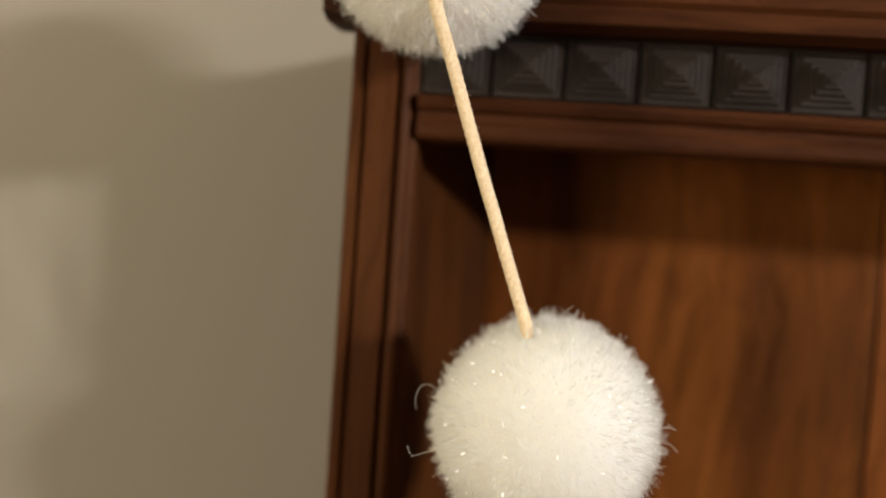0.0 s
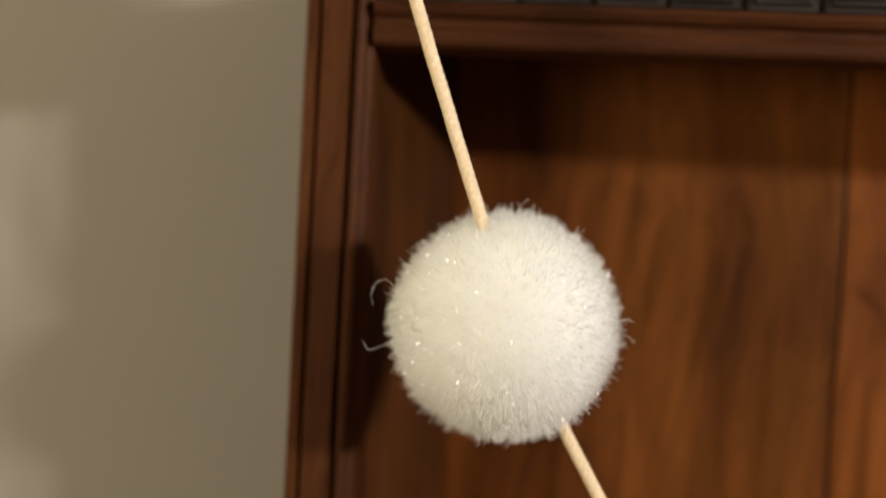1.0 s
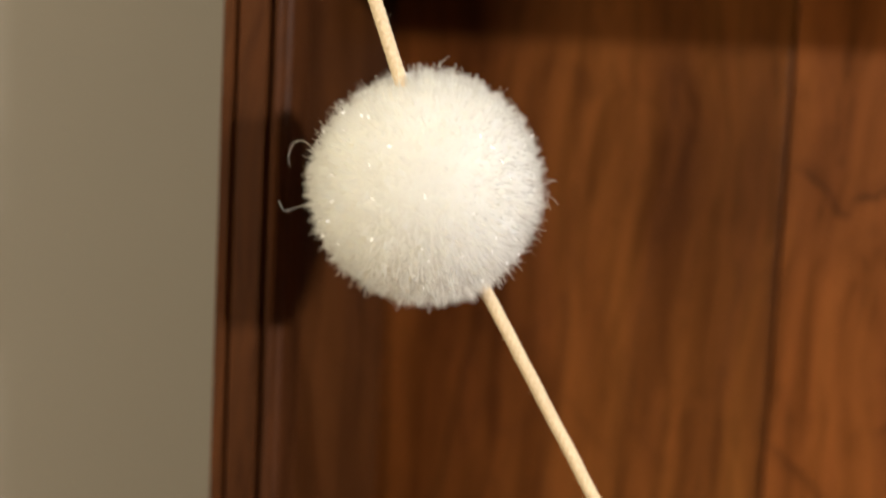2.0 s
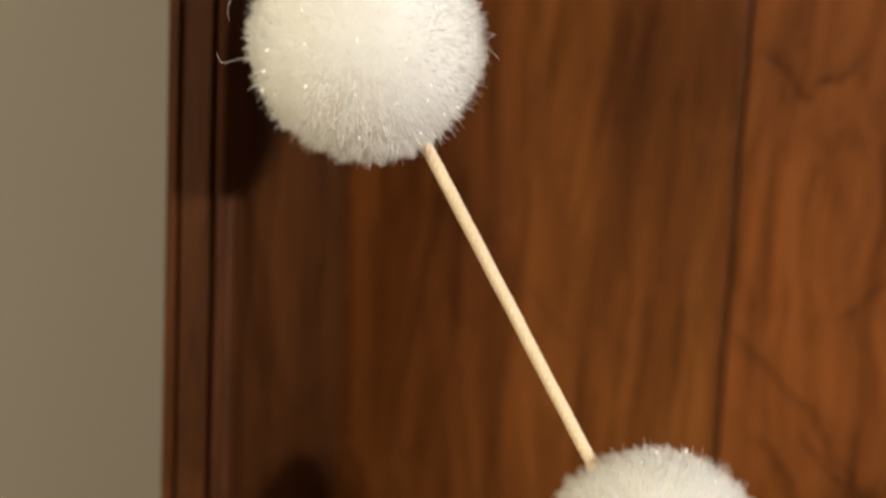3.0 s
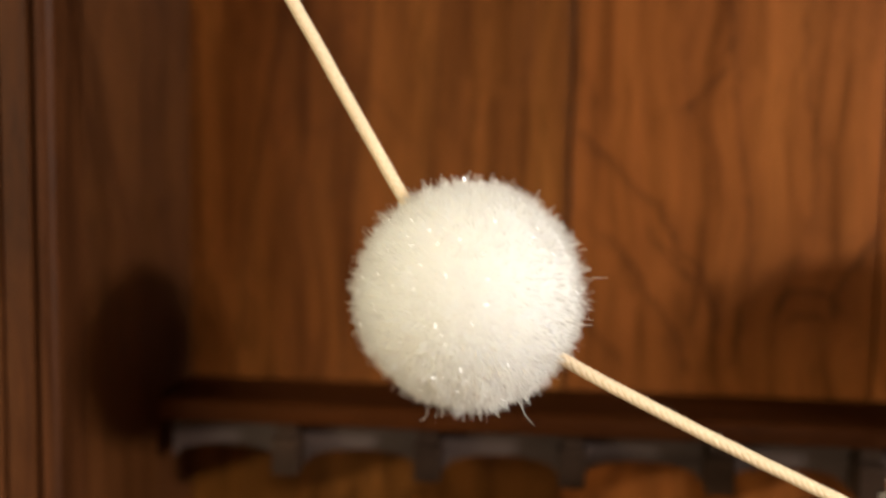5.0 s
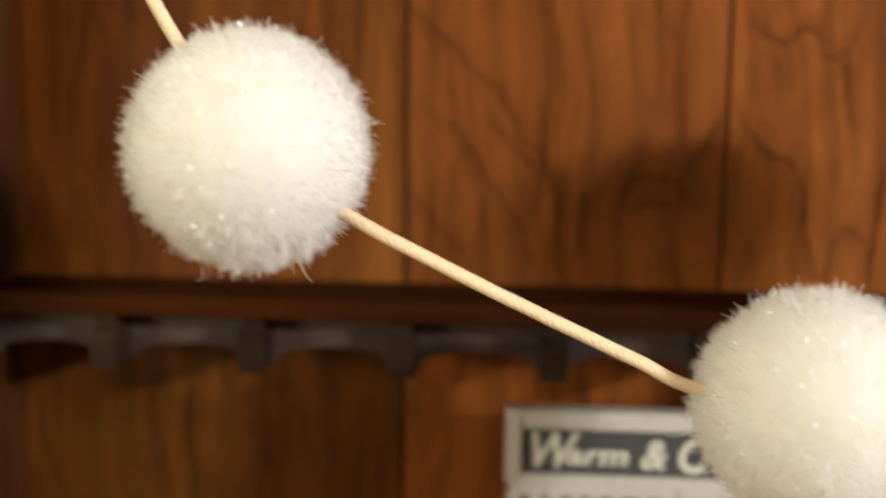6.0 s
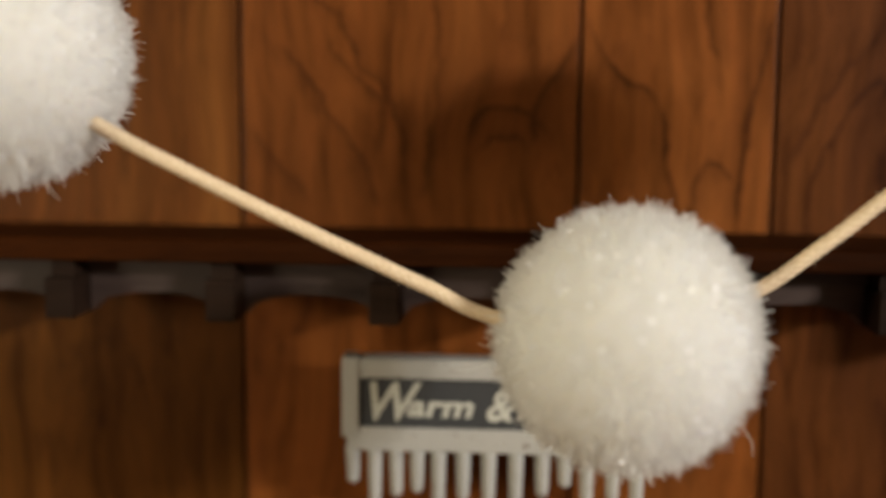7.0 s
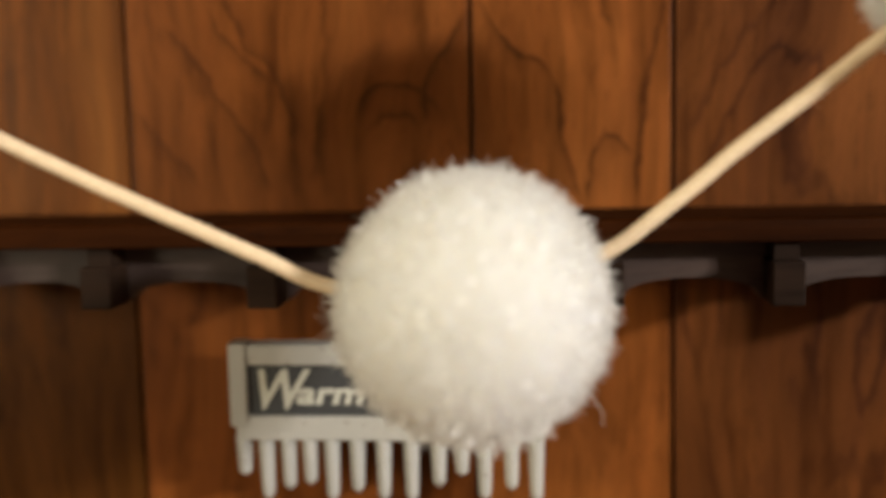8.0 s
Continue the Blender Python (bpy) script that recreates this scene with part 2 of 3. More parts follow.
# the varnish's grey sheen is mixed into this base colour
WOOD_VALANCE = wood("dark_valance_wood_grey_sheen", (0.0270, 0.0172, 0.0139), (0.0432, 0.0286, 0.0234), (0.0607, 0.0420, 0.0347), 0.1, along="X", rough=0.45, gloss=0.2)


def painted_plaster(name, a, c, bump_by=0.15):
    m, t, b = material(name)
    geo = t.nodes.new("ShaderNodeNewGeometry")
    big = node(t, "ShaderNodeTexNoise", Scale=3.0, Detail=3.0)
    small = node(t, "ShaderNodeTexNoise", Scale=220.0, Detail=4.0)
    for n in (big, small):
        t.links.new(geo.outputs["Position"], n.inputs["Vector"])
    t.links.new(ramp(t, [(0.3, a), (0.7, c)], big.outputs["Fac"]).outputs[0], b.inputs["Base Color"])
    b.inputs["Roughness"].default_value = 0.7
    bump = node(t, "ShaderNodeBump", Strength=bump_by, Distance=0.001)
    t.links.new(small.outputs["Fac"], bump.inputs["Height"])
    t.links.new(bump.outputs[0], b.inputs["Normal"])
    return m


WALL = painted_plaster("beige_wall_paint", (0.178, 0.157, 0.126), (0.195, 0.171, 0.138))
CEILING = painted_plaster("ceiling_paint", (0.74, 0.71, 0.64), (0.78, 0.75, 0.68))
FLOOR = wood("floor_boards", (0.12, 0.06, 0.03), (0.2, 0.11, 0.055), (0.27, 0.15, 0.08), 0.3, along="X")
SIGN_WHITE = painted_plaster("distressed_white_paint", (0.27, 0.262, 0.235), (0.38, 0.37, 0.335), 0.5)
wt = SIGN_WHITE.node_tree
wgeo = wt.nodes.new("ShaderNodeNewGeometry")
wn = node(wt, "ShaderNodeTexNoise", Scale=260.0, Detail=6.0, Roughness=0.7)
wt.links.new(wgeo.outputs["Position"], wn.inputs["Vector"])
worn = ramp(wt, [(0.34, (1, 1, 1)), (0.40, (0, 0, 0))], wn.outputs["Fac"]).outputs[0]
sb = wt.nodes["Principled BSDF"]
paint = sb.inputs["Base Color"].links[0].from_socket
wt.links.new(mixed(wt, "MIX", worn, paint, (0.13, 0.105, 0.08)), sb.inputs["Base Color"])
CHALK = painted_plaster("chalkboard_black", (0.018, 0.019, 0.020), (0.035, 0.036, 0.036), 0.3)
LETTER = painted_plaster("chalk_lettering", (0.36, 0.355, 0.30), (0.47, 0.46, 0.39), 0.3)

FIBRE, ft, fb = material("white_tinsel_fibre")
fb.inputs["Base Color"].default_value = (0.83, 0.83, 0.80, 1)
fb.inputs["Roughness"].default_value = 0.9
fb.inputs["Specular IOR Level"].default_value = 0.02
translucent = ft.nodes.new("ShaderNodeBsdfTranslucent")
translucent.inputs[0].default_value = (0.83, 0.826, 0.785, 1)
blend = ft.nodes.new("ShaderNodeMixShader")
blend.inputs[0].default_value = 0.5
ft.links.new(fb.outputs[0], blend.inputs[1])
ft.links.new(translucent.outputs[0], blend.inputs[2])
sheer = ft.nodes.new("ShaderNodeBsdfTransparent")
thin_film = ft.nodes.new("ShaderNodeMixShader")
thin_film.inputs[0].default_value = 0.28
ft.links.new(blend.outputs[0], thin_film.inputs[1])
ft.links.new(sheer.outputs[0], thin_film.inputs[2])
ft.links.new(thin_film.outputs[0], ft.nodes["Material Output"].inputs[0])
CORE = painted_plaster("white_wool_core", (0.60, 0.60, 0.57), (0.64, 0.64, 0.61), 0.4)
core = CORE.node_tree.nodes["Principled BSDF"]
core.inputs["Subsurface Weight"].default_value = 1.0
core.inputs["Subsurface Radius"].default_value = (1.0, 0.92, 0.75)
core.inputs["Subsurface Scale"].default_value = 0.045
GLITTER, _, gb = material("clear_glitter")
gb.inputs["Base Color"].default_value = (0.95, 0.95, 0.97, 1)
gb.inputs["Roughness"].default_value, gb.inputs["IOR"].default_value = 0.30, 2.3

COTTON, ct, cb = material("natural_cotton_cord")
cgeo = ct.nodes.new("ShaderNodeNewGeometry")
cn = node(ct, "ShaderNodeTexNoise", Scale=900.0, Detail=4.0)
ct.links.new(cgeo.outputs["Position"], cn.inputs["Vector"])
ct.links.new(ramp(ct, [(0.3, (0.56, 0.425, 0.265)), (0.7, (0.70, 0.565, 0.385))], cn.outputs["Fac"]).outputs[0], cb.inputs["Base Color"])
cb.inputs["Roughness"].default_value = 0.85
cbump = node(ct, "ShaderNodeBump", Strength=0.6, Distance=0.0004)
ct.links.new(cn.outputs["Fac"], cbump.inputs["Height"])
ct.links.new(cbump.outputs[0], cb.inputs["Normal"])

# ---- mesh helpers ----


def mesh_object(name, bm, mat, smooth=False):
    me = bpy.data.meshes.new(name)
    bmesh.ops.recalc_face_normals(bm, faces=bm.faces)
    bm.to_mesh(me)
    bm.free()
    me.materials.append(mat)
    for p in me.polygons:
        p.use_smooth = smooth
    return new(name, me)


def part(name, bm, mat, parent, label="", smooth=False):
    ob = mesh_object(name, bm, mat, smooth)
    ob.parent = parent
    return tagged(ob, label)


def box(x0, x1, y0, y1, z0, z1, bevel=0.0):
    bm = bmesh.new()
    bmesh.ops.create_cube(bm, size=1.0)
    for v in bm.verts:
        v.co = Vector((x0 + (v.co.x + 0.5) * (x1 - x0), y0 + (v.co.y + 0.5) * (y1 - y0), z0 + (v.co.z + 0.5) * (z1 - z0)))
    if bevel:
        bmesh.ops.bevel(bm, geom=bm.edges[:], offset=bevel, segments=2, profile=0.6, affect="EDGES")
    return bm


def extruded(points, axis, a, b):
    """A closed outline swept from a to b. axis 'X': outline in (y, z); axis 'Z': outline in (x, y)."""
    bm = bmesh.new()

    def ring(s):
        return [bm.verts.new((s, p, q) if axis == "X" else (p, q, s)) for p, q in points]

    r0, r1 = ring(a), ring(b)
    n = len(points)
    for i in range(n):
        bm.faces.new((r0[i], r0[(i + 1) % n], r1[(i + 1) % n], r1[i]))
    bm.faces.new(r0)
    bm.faces.new(r1[::-1])
    return bm


def empty(name, x, y, z):
    ob = new(name)
    ob.location = (x, y, z)
    bpy.context.view_layer.update()
    return ob


def under(ob, parent):
    """Keeps a part where it was built although its thing has a place of its own."""
    ob.matrix_parent_inverse = Matrix.Translation(parent.location).inverted()
    return ob


# ---- the room ----
X0, X1, Y0, Y1, Z1 = -2.6, 6.6, -4.8, 0.0060, 3.4
for name, b in (("wall_north", (X0 - 0.1, X1 + 0.1, Y1, Y1 + 0.1, 0, Z1)), ("wall_south", (X0 - 0.1, X1 + 0.1, Y0 - 0.1, Y0, 0, Z1)),
                ("wall_west", (X0 - 0.1, X0, Y0, Y1, 0, Z1)), ("wall_east", (X1, X1 + 0.1, Y0, Y1, 0, Z1))):
    tagged(mesh_object(name, box(*b), WALL), "smooth plaster wall painted warm beige", "wall", kind="structure")
tagged(mesh_object("floor", box(X0 - 0.1, X1 + 0.1, Y0 - 0.1, Y1 + 0.1, -0.05, 0), FLOOR), "brown wooden floor of the room", "floor", kind="structure")
tagged(mesh_object("ceiling", box(X0 - 0.1, X1 + 0.1, Y0 - 0.1, Y1 + 0.1, Z1, Z1 + 0.05), CEILING), "plain off-white painted ceiling", "ceiling", kind="structure")

# ---- the hutch ----
FRONT = -0.0931
WIDE = 0.96
hutch = tagged(empty("hutch", WIDE / 2, -0.03, 0), "dark walnut-stained hutch with carved frieze and plank back", "hutch")


def hutch_part(name, bm, mat, label="", smooth=False, parent=None):
    ob = part(name, bm, mat, parent or hutch, label, smooth)
    if parent is None:
        under(ob, hutch)
    return ob


def stile_outline(mirror=False):
    y = FRONT
    pts = [(0.0, y + 0.030), (0.0, y + 0.0012), (0.0010, y), (0.0040, y), (0.0046, y + 0.0022), (0.0056, y + 0.0022), (0.0064, y + 0.0006),
           (0.0164, y + 0.0006), (0.0172, y + 0.0032), (0.0184, y + 0.0034), (0.0192, y + 0.0010), (0.0205, y + 0.0002), (0.0222, y + 0.0010),
           (0.0230, y + 0.0030), (0.0248, y + 0.0046), (0.0252, y + 0.0075), (0.0252, y + 0.030)]
    return [(WIDE - a, b) for a, b in pts][::-1] if mirror else pts


hutch_part("stile", extruded(stile_outline(), "Z", 0.0, 1.5615), WOOD_FRAME, "moulded dark front post with bead and grooves")
hutch_part("stile", extruded(stile_outline(True), "Z", 0.0, 1.5615), WOOD_FRAME, "moulded dark front post with bead and grooves")
hutch_part("side_panel", extruded([(0.001, FRONT + 0.0302), (0.0253, FRONT + 0.0302), (0.0485, 0.0), (0.0485, 0.0056), (0.001, 0.0056)], "Z", 0.0, 1.565), WOOD_SIDE)
hutch_part("side_panel", extruded([(WIDE - 0.001, FRONT + 0.0302), (WIDE - 0.0253, FRONT + 0.0302), (WIDE - 0.0485, 0.0), (WIDE - 0.0485, 0.0056), (WIDE - 0.001, 0.0056)][::-1], "Z", 0.0, 1.565), WOOD_SIDE)

# rail under the frieze, frieze board, cornice
y = FRONT
hutch_part("rail", extruded([(y + 0.020, 1.5210), (y + 0.0030, 1.5210), (y + 0.0008, 1.5220), (y, 1.5236), (y, 1.5268), (y + 0.0014, 1.5290), (y + 0.0016, 1.5312),
                             (y - 0.0012, 1.5330), (y - 0.0022, 1.5352), (y - 0.0012, 1.5374), (y + 0.004, 1.5381), (y + 0.020, 1.5381)], "X", 0.0253, WIDE - 0.0253), WOOD_RAIL,
           "moulded reddish rail below the frieze")
hutch_part("frieze_board", box(0.0253, WIDE - 0.0253, y + 0.006, y + 0.020, 1.5382, 1.5615), WOOD_CARVED)
hutch_part("cornice", extruded([(y + 0.0204, 1.5616), (y - 0.004, 1.5616), (y - 0.0125, 1.5640), (y - 0.0135, 1.5700), (y - 0.0160, 1.5720), (y - 0.0165, 1.5760),
                                (y - 0.0235, 1.5800), (y - 0.0255, 1.5840), (y - 0.0255, 1.5900), (y - 0.0240, 1.5915), (y - 0.0100, 1.5915), (y - 0.0060, 1.5760), (y + 0.0204, 1.5690)],
                               "X", -0.0095, WIDE + 0.0095), WOOD_RAIL, "projecting dark red cornice moulding")
hutch_part("top_board", box(0.0, WIDE, FRONT + 0.0207, 0.0056, 1.5652, 1.5690, 0.0006), WOOD_RAIL)
hutch_part("bottom_board", box(0.0487, WIDE - 0.0487, FRONT + 0.0305, -0.001, 0.0, 0.03, 0.001), WOOD_RAIL)

# carved square rosettes: stepped pyramids
ROSETTE = None


def rosette_mesh():
    bm = bmesh.new()
    w = 0.0248
    rings = [(0.0, 0.0), (0.0004, 0.0022)]
    for k in range(1, 5):
        rings += [(0.0022 * k + 0.0002, 0.0022 + 0.0017 * (k - 1)), (0.0022 * k + 0.0009, 0.0022 + 0.0017 * k)]
    rings += [(0.0108, 0.0090), (0.0114, 0.0104)]
    last = None
    for inset, h in rings:
        a, b = inset, w - inset
        zt = 0.0226
        sx = zt / w
        ring = [bm.verts.new((px, -h, pz * sx)) for px, pz in ((a, a), (b, a), (b, b), (a, b))]
        if last:
            for i in range(4):
                bm.faces.new((last[i], last[(i + 1) % 4], ring[(i + 1) % 4], ring[i]))
        last = ring
    bm.faces.new(last)
    return bm


x = 0.0262
while x + 0.0267 < WIDE - 0.024:
    if ROSETTE is None:
        ob = hutch_part("carved_rosette", rosette_mesh(), WOOD_CARVED, "carved square rosette with concentric steps")
        ROSETTE = ob.data
    else:
        ob = new("carved_rosette", ROSETTE)
        ob.parent = hutch
        under(ob, hutch)
    ob.location = (x - 0.0006, FRONT + 0.0062, 1.5385)
    x += 0.02670

# plank back above and below the ledge
SEAMS = [0.0474, 0.2190, 0.3531, 0.4285, 0.5650, 0.7050, 0.8200, WIDE - 0.0474]
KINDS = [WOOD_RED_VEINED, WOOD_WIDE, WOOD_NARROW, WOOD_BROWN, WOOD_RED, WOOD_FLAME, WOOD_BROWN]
LOWER = [WOOD_OLIVE_SHADE, WOOD_FLAME, WOOD_FLAME, WOOD_BROWN, WOOD_BROWN, WOOD_RED, WOOD_BROWN]
back = hutch_part("back_panel", box(0.0490, WIDE - 0.0490, 0.0038, 0.0056, 0.031, 1.5610), WOOD_FRAME)
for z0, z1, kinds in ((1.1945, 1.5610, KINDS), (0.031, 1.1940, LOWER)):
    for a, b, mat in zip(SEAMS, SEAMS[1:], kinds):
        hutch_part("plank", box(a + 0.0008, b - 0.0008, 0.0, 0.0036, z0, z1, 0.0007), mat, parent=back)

# ledge with a scalloped valance and small pendant blocks
EDGE = -0.0470
hutch_part("ledge", extruded([(-0.0005, 1.1915), (EDGE + 0.0006, 1.1915), (EDGE, 1.1921), (EDGE, 1.1960), (EDGE + 0.0006, 1.1988), (EDGE + 0.0024, 1.2000), (-0.0005, 1.2000)],
                             "X", 0.0495, WIDE - 0.0495), WOOD_LEDGE, "dark red ledge with rounded edge")


PITCH, BLOCK = 0.0597, 0.0108
SCREEN = -0.0300


def valance_mesh():
    """A thin board under the ledge whose lower edge is cut into a row of flat arches."""
    bm = bmesh.new()
    low, rise, top = 1.1702, 0.0072, 1.1913
    xs = [(0.0497, low)]
    x = 0.0976 - PITCH
    while x < WIDE - 0.05:
        a, b = x + BLOCK, x + PITCH
        for k in range(17):
            u = -1 + k / 8
            xs.append((a + (b - a) * (u + 1) / 2, low + rise * max(0.0, 1 - u * u) ** 0.5))
        x += PITCH
    xs = [p for p in xs if 0.0497 <= p[0] <= WIDE - 0.0497] + [(WIDE - 0.0497, low)]
    last = None
    for px, pz in xs:
        ring = [bm.verts.new(c) for c in ((px, SCREEN, pz), (px, SCREEN + 0.007, pz), (px, SCREEN + 0.007, top), (px, SCREEN, top))]
        if last:
            for k in range(4):
                bm.faces.new((last[k], last[(k + 1) % 4], ring[(k + 1) % 4], ring[k]))
        else:
            bm.faces.new(ring)
        last = ring
    bm.faces.new(last[::-1])
    return bm


valance = hutch_part("valance", valance_mesh(), WOOD_VALANCE, "dark scalloped board under the ledge")


def block_mesh():
    """A small square drop with chamfered edges and a hollow neck where it meets the ledge."""
    bm = box(0.0, BLOCK, EDGE - 0.0012, SCREEN - 0.0002, 1.1700, 1.1850, 0.0007)
    neck = box(0.0012, BLOCK - 0.0012, EDGE + 0.0035, SCREEN - 0.0002, 1.1848, 1.1913)
    me = bpy.data.meshes.new("neck")
    neck.to_mesh(me)
    neck.free()
    bm.from_mesh(me)
    bpy.data.meshes.remove(me)
    return bm


DROP = None
x = 0.0976
while x < WIDE - 0.07:
    if DROP is None:
        ob = part("pendant_block", block_mesh(), WOOD_BLOCK, valance)
        DROP = ob.data
    else:
        ob = new("pendant_block", DROP)
        ob.parent = valance
    ob.location.x = x
    x += PITCH

# ---- the sign ----
sign = tagged(empty("wooden_sign", 0.322, -0.016, 1.04), "distressed white wooden block sign with chalkboard and icicle fringe", "sign")


def sign_part(name, bm, mat, label="", smooth=False):
    return under(part(name, bm, mat, sign, label, smooth), sign)


SX0, SX1, SY = 0.2641, 0.3805, -0.0315
sign_part("left_bar", box(SX0, SX0 + 0.0066, SY - 0.0004, -0.0215, 1.1232, 1.1542, 0.0008), SIGN_WHITE)
sign_part("right_bar", box(SX1 - 0.0066, SX1, SY - 0.0004, -0.0215, 1.1232, 1.1542, 0.0008), SIGN_WHITE)
sign_part("top_bar", box(SX0 + 0.0068, SX1 - 0.0068, SY, -0.0215, 1.1462, 1.1538, 0.0008), SIGN_WHITE)
sign_part("lower_board", box(SX0 + 0.0020, SX1 - 0.0010, SY, -0.0215, 1.1180, 1.1272, 0.0008), SIGN_WHITE)
sign_part("chalkboard", box(SX0 + 0.0066, SX1 - 0.0066, SY + 0.0015, -0.0225, 1.1268, 1.1466), CHALK, "black chalkboard panel")
sign_part("hanger_block", box(0.310, 0.336, -0.0222, -0.0003, 1.1300, 1.1440, 0.0008), SIGN_WHITE)
TEETH = [(0.2679, 0.0150), (0.2764, 0.0245), (0.2847, 0.0205), (0.2927, 0.0185), (0.3009, 0.0250), (0.3104, 0.0215), (0.3202, 0.0245),
         (0.3306, 0.0250), (0.3407, 0.0190), (0.3492, 0.0145), (0.3576, 0.0240), (0.3674, 0.0200), (0.3765, 0.0250)]


def icicle(cx, length):
    bm = bmesh.new()
    w, n, rows = 0.0062, 7, 10
    rings = []
    for j in range(rows + 1):
        v = j / rows
        half = w / 2 * (1 - 0.28 * v) * (1.0 if v < 0.86 else math.sqrt(max(0.02, 1 - ((v - 0.86) / 0.14) ** 2)))
        z = 1.1184 - length * v
        rings.append([bm.verts.new((cx + half * math.cos(2 * math.pi * i / 12), -0.0266 + 0.0046 * (half / (w / 2)) * math.sin(2 * math.pi * i / 12), z)) for i in range(12)])
    for r0, r1 in zip(rings, rings[1:]):
        for i in range(12):
            bm.faces.new((r0[i], r0[(i + 1) % 12], r1[(i + 1) % 12], r1[i]))
    bm.faces.new(rings[-1])
    bm.faces.new(rings[0][::-1])
    return bm


for cx, length in TEETH:
    sign_part("icicle", icicle(cx, length), SIGN_WHITE, smooth=True)


def brush_word(body, x, z, size, wide, shear, bold):
    """Painted letters of the built-in font, swelled like brush strokes."""
    text = bpy.data.curves.new("lettering", "FONT")
    text.body, text.size, text.shear, text.extrude, text.offset = body, size, shear, 0.0003, bold
    text.space_character = 1.02
    draft = new("lettering", text)
    bpy.context.view_layer.update()
    flat = bpy.data.meshes.new_from_object(draft.evaluated_get(bpy.context.evaluated_depsgraph_get()))
    bpy.data.objects.remove(draft)
    flat.materials.clear()
    flat.materials.append(LETTER)
    flat.transform(pose(x, SY + 0.0012, z, 90, 0, 0) @ Matrix.Diagonal((wide, 1, 1, 1)))
    letters = new("lettering", flat)
    letters.parent = sign
    under(letters, sign)
    return tagged(letters, "cream hand-lettered words")


brush_word("W", 0.2716, 1.1300, 0.0208, 0.86, 0.30, 0.00042)
brush_word("arm", 0.2886, 1.1318, 0.0118, 1.32, 0.22, 0.00034)
brush_word("&", 0.3186, 1.1308, 0.0168, 0.95, 0.25, 0.00036)
brush_word("C", 0.3325, 1.1300, 0.0200, 0.90, 0.25, 0.00042)

# ---- the garland ----
RADIUS = 0.0380
CENTRES = [(0.0334, -0.1285, 1.5854), (0.0806, -0.1263, 1.4247), (0.1837, -0.1335, 1.2616), (0.3607, -0.1260, 1.1836), (0.4973, -0.1260, 1.2770)]
SIZES = [1.0, 1.0, 0.982, 1.0, 1.0]
garland = tagged(empty("pompom_garland", 0.2, -0.126, 1.18), "fluffy white pompom garland on natural cotton cord before the hutch", "garland")


def fibres(seed, count=38000):
    """Thousands of short curved blades standing out from a ball."""
    rnd = np.random.default_rng(seed)
    d = rnd.normal(size=(count, 3))
    d /= np.linalg.norm(d, axis=1)[:, None]
    lean = rnd.normal(size=(count, 3)) * 0.38
    # tufts: neighbours lean alike
    for i in range(3):
        lean[:, i] += 0.35 * np.sin(d @ rnd.normal(size=3) * 9 + rnd.uniform(0, 6)) * 0.6
    lumps = 1 + 0.012 * np.sin(d @ rnd.normal(size=3) * 4.0 + rnd.uniform(0, 6)) + 0.010 * np.sin(d @ rnd.normal(size=3) * 7.0 + rnd.uniform(0, 6))
    reach = RADIUS * lumps * (0.988 + 0.030 * rnd.normal(size=count).clip(-2, 1.7))
    spike = np.arange(count) > count * 0.965
    reach[spike] = RADIUS * rnd.uniform(1.0, 1.085, spike.sum())
    stray = rnd.random(count) < 0.003
    reach[stray] *= rnd.uniform(1.02, 1.09, stray.sum())
    root = 0.905 * RADIUS
    side = np.cross(d, rnd.normal(size=(count, 3)))
    side /= np.linalg.norm(side, axis=1)[:, None]
    width = (rnd.uniform(0.00006, 0.00013, count) * np.where(spike, 1.6, 1.0))[:, None]
    tip_dir = d + lean
    tip_dir /= np.linalg.norm(tip_dir, axis=1)[:, None]
    tufts = rnd.normal(size=(1000, 3))
    tufts /= np.linalg.norm(tufts, axis=1)[:, None]
    peak = RADIUS * rnd.normal(1.025, 0.040, 1000).clip(0.97, 1.10)
    nearest = np.concatenate([(block @ tufts.T).argmax(1) for block in np.array_split(d, 12)])
    length = (reach - root)[:, None]
    p0 = d * root
    p1 = p0 + d * length * 0.55 + tip_dir * length * 0.10
    p2 = p1 + tip_dir * length * 0.48
    hold = (rnd.uniform(0.0, 0.85, count) * ~(stray | spike))[:, None]
    p2 = p2 * (1 - hold) + (tufts * peak[:, None])[nearest] * hold
    tip = np.where(spike, 0.55, 0.25)[:, None]
    verts = np.stack([p0 - side * width, p0 + side * width, p1 - side * width * 0.85, p1 + side * width * 0.85, p2 - side * width * tip, p2 + side * width * tip], 1).reshape(-1, 3)
    base = (np.arange(count) * 6)[:, None]
    faces = np.concatenate([base + np.array([[0, 1, 3, 2]]), base + np.array([[2, 3, 5, 4]])], 0)
    me = bpy.data.meshes.new("fur")
    me.from_pydata(verts.tolist(), [], faces.tolist())
    me.materials.append(FIBRE)
    return me


def glitter(seed, count=120):
    rnd = np.random.default_rng(seed)
    bm = bmesh.new()
    for _ in range(count):
        d = Vector(rnd.normal(size=3)).normalized()
        c = d * RADIUS * rnd.uniform(0.98, 1.03)
        a = d.cross(Vector(rnd.normal(size=3))).normalized()
        n = (d + 0.8 * Vector(rnd.normal(size=3))).normalized()
        a = n.cross(a).normalized()
        b = n.cross(a)
        l, w = rnd.uniform(0.0004, 0.0009), rnd.uniform(0.00022, 0.00042)
        bm.faces.new([bm.verts.new(c + a * s * l + b * q * w) for s, q in ((-1, -1), (1, -1), (1, 1), (-1, 1))])
    return bm


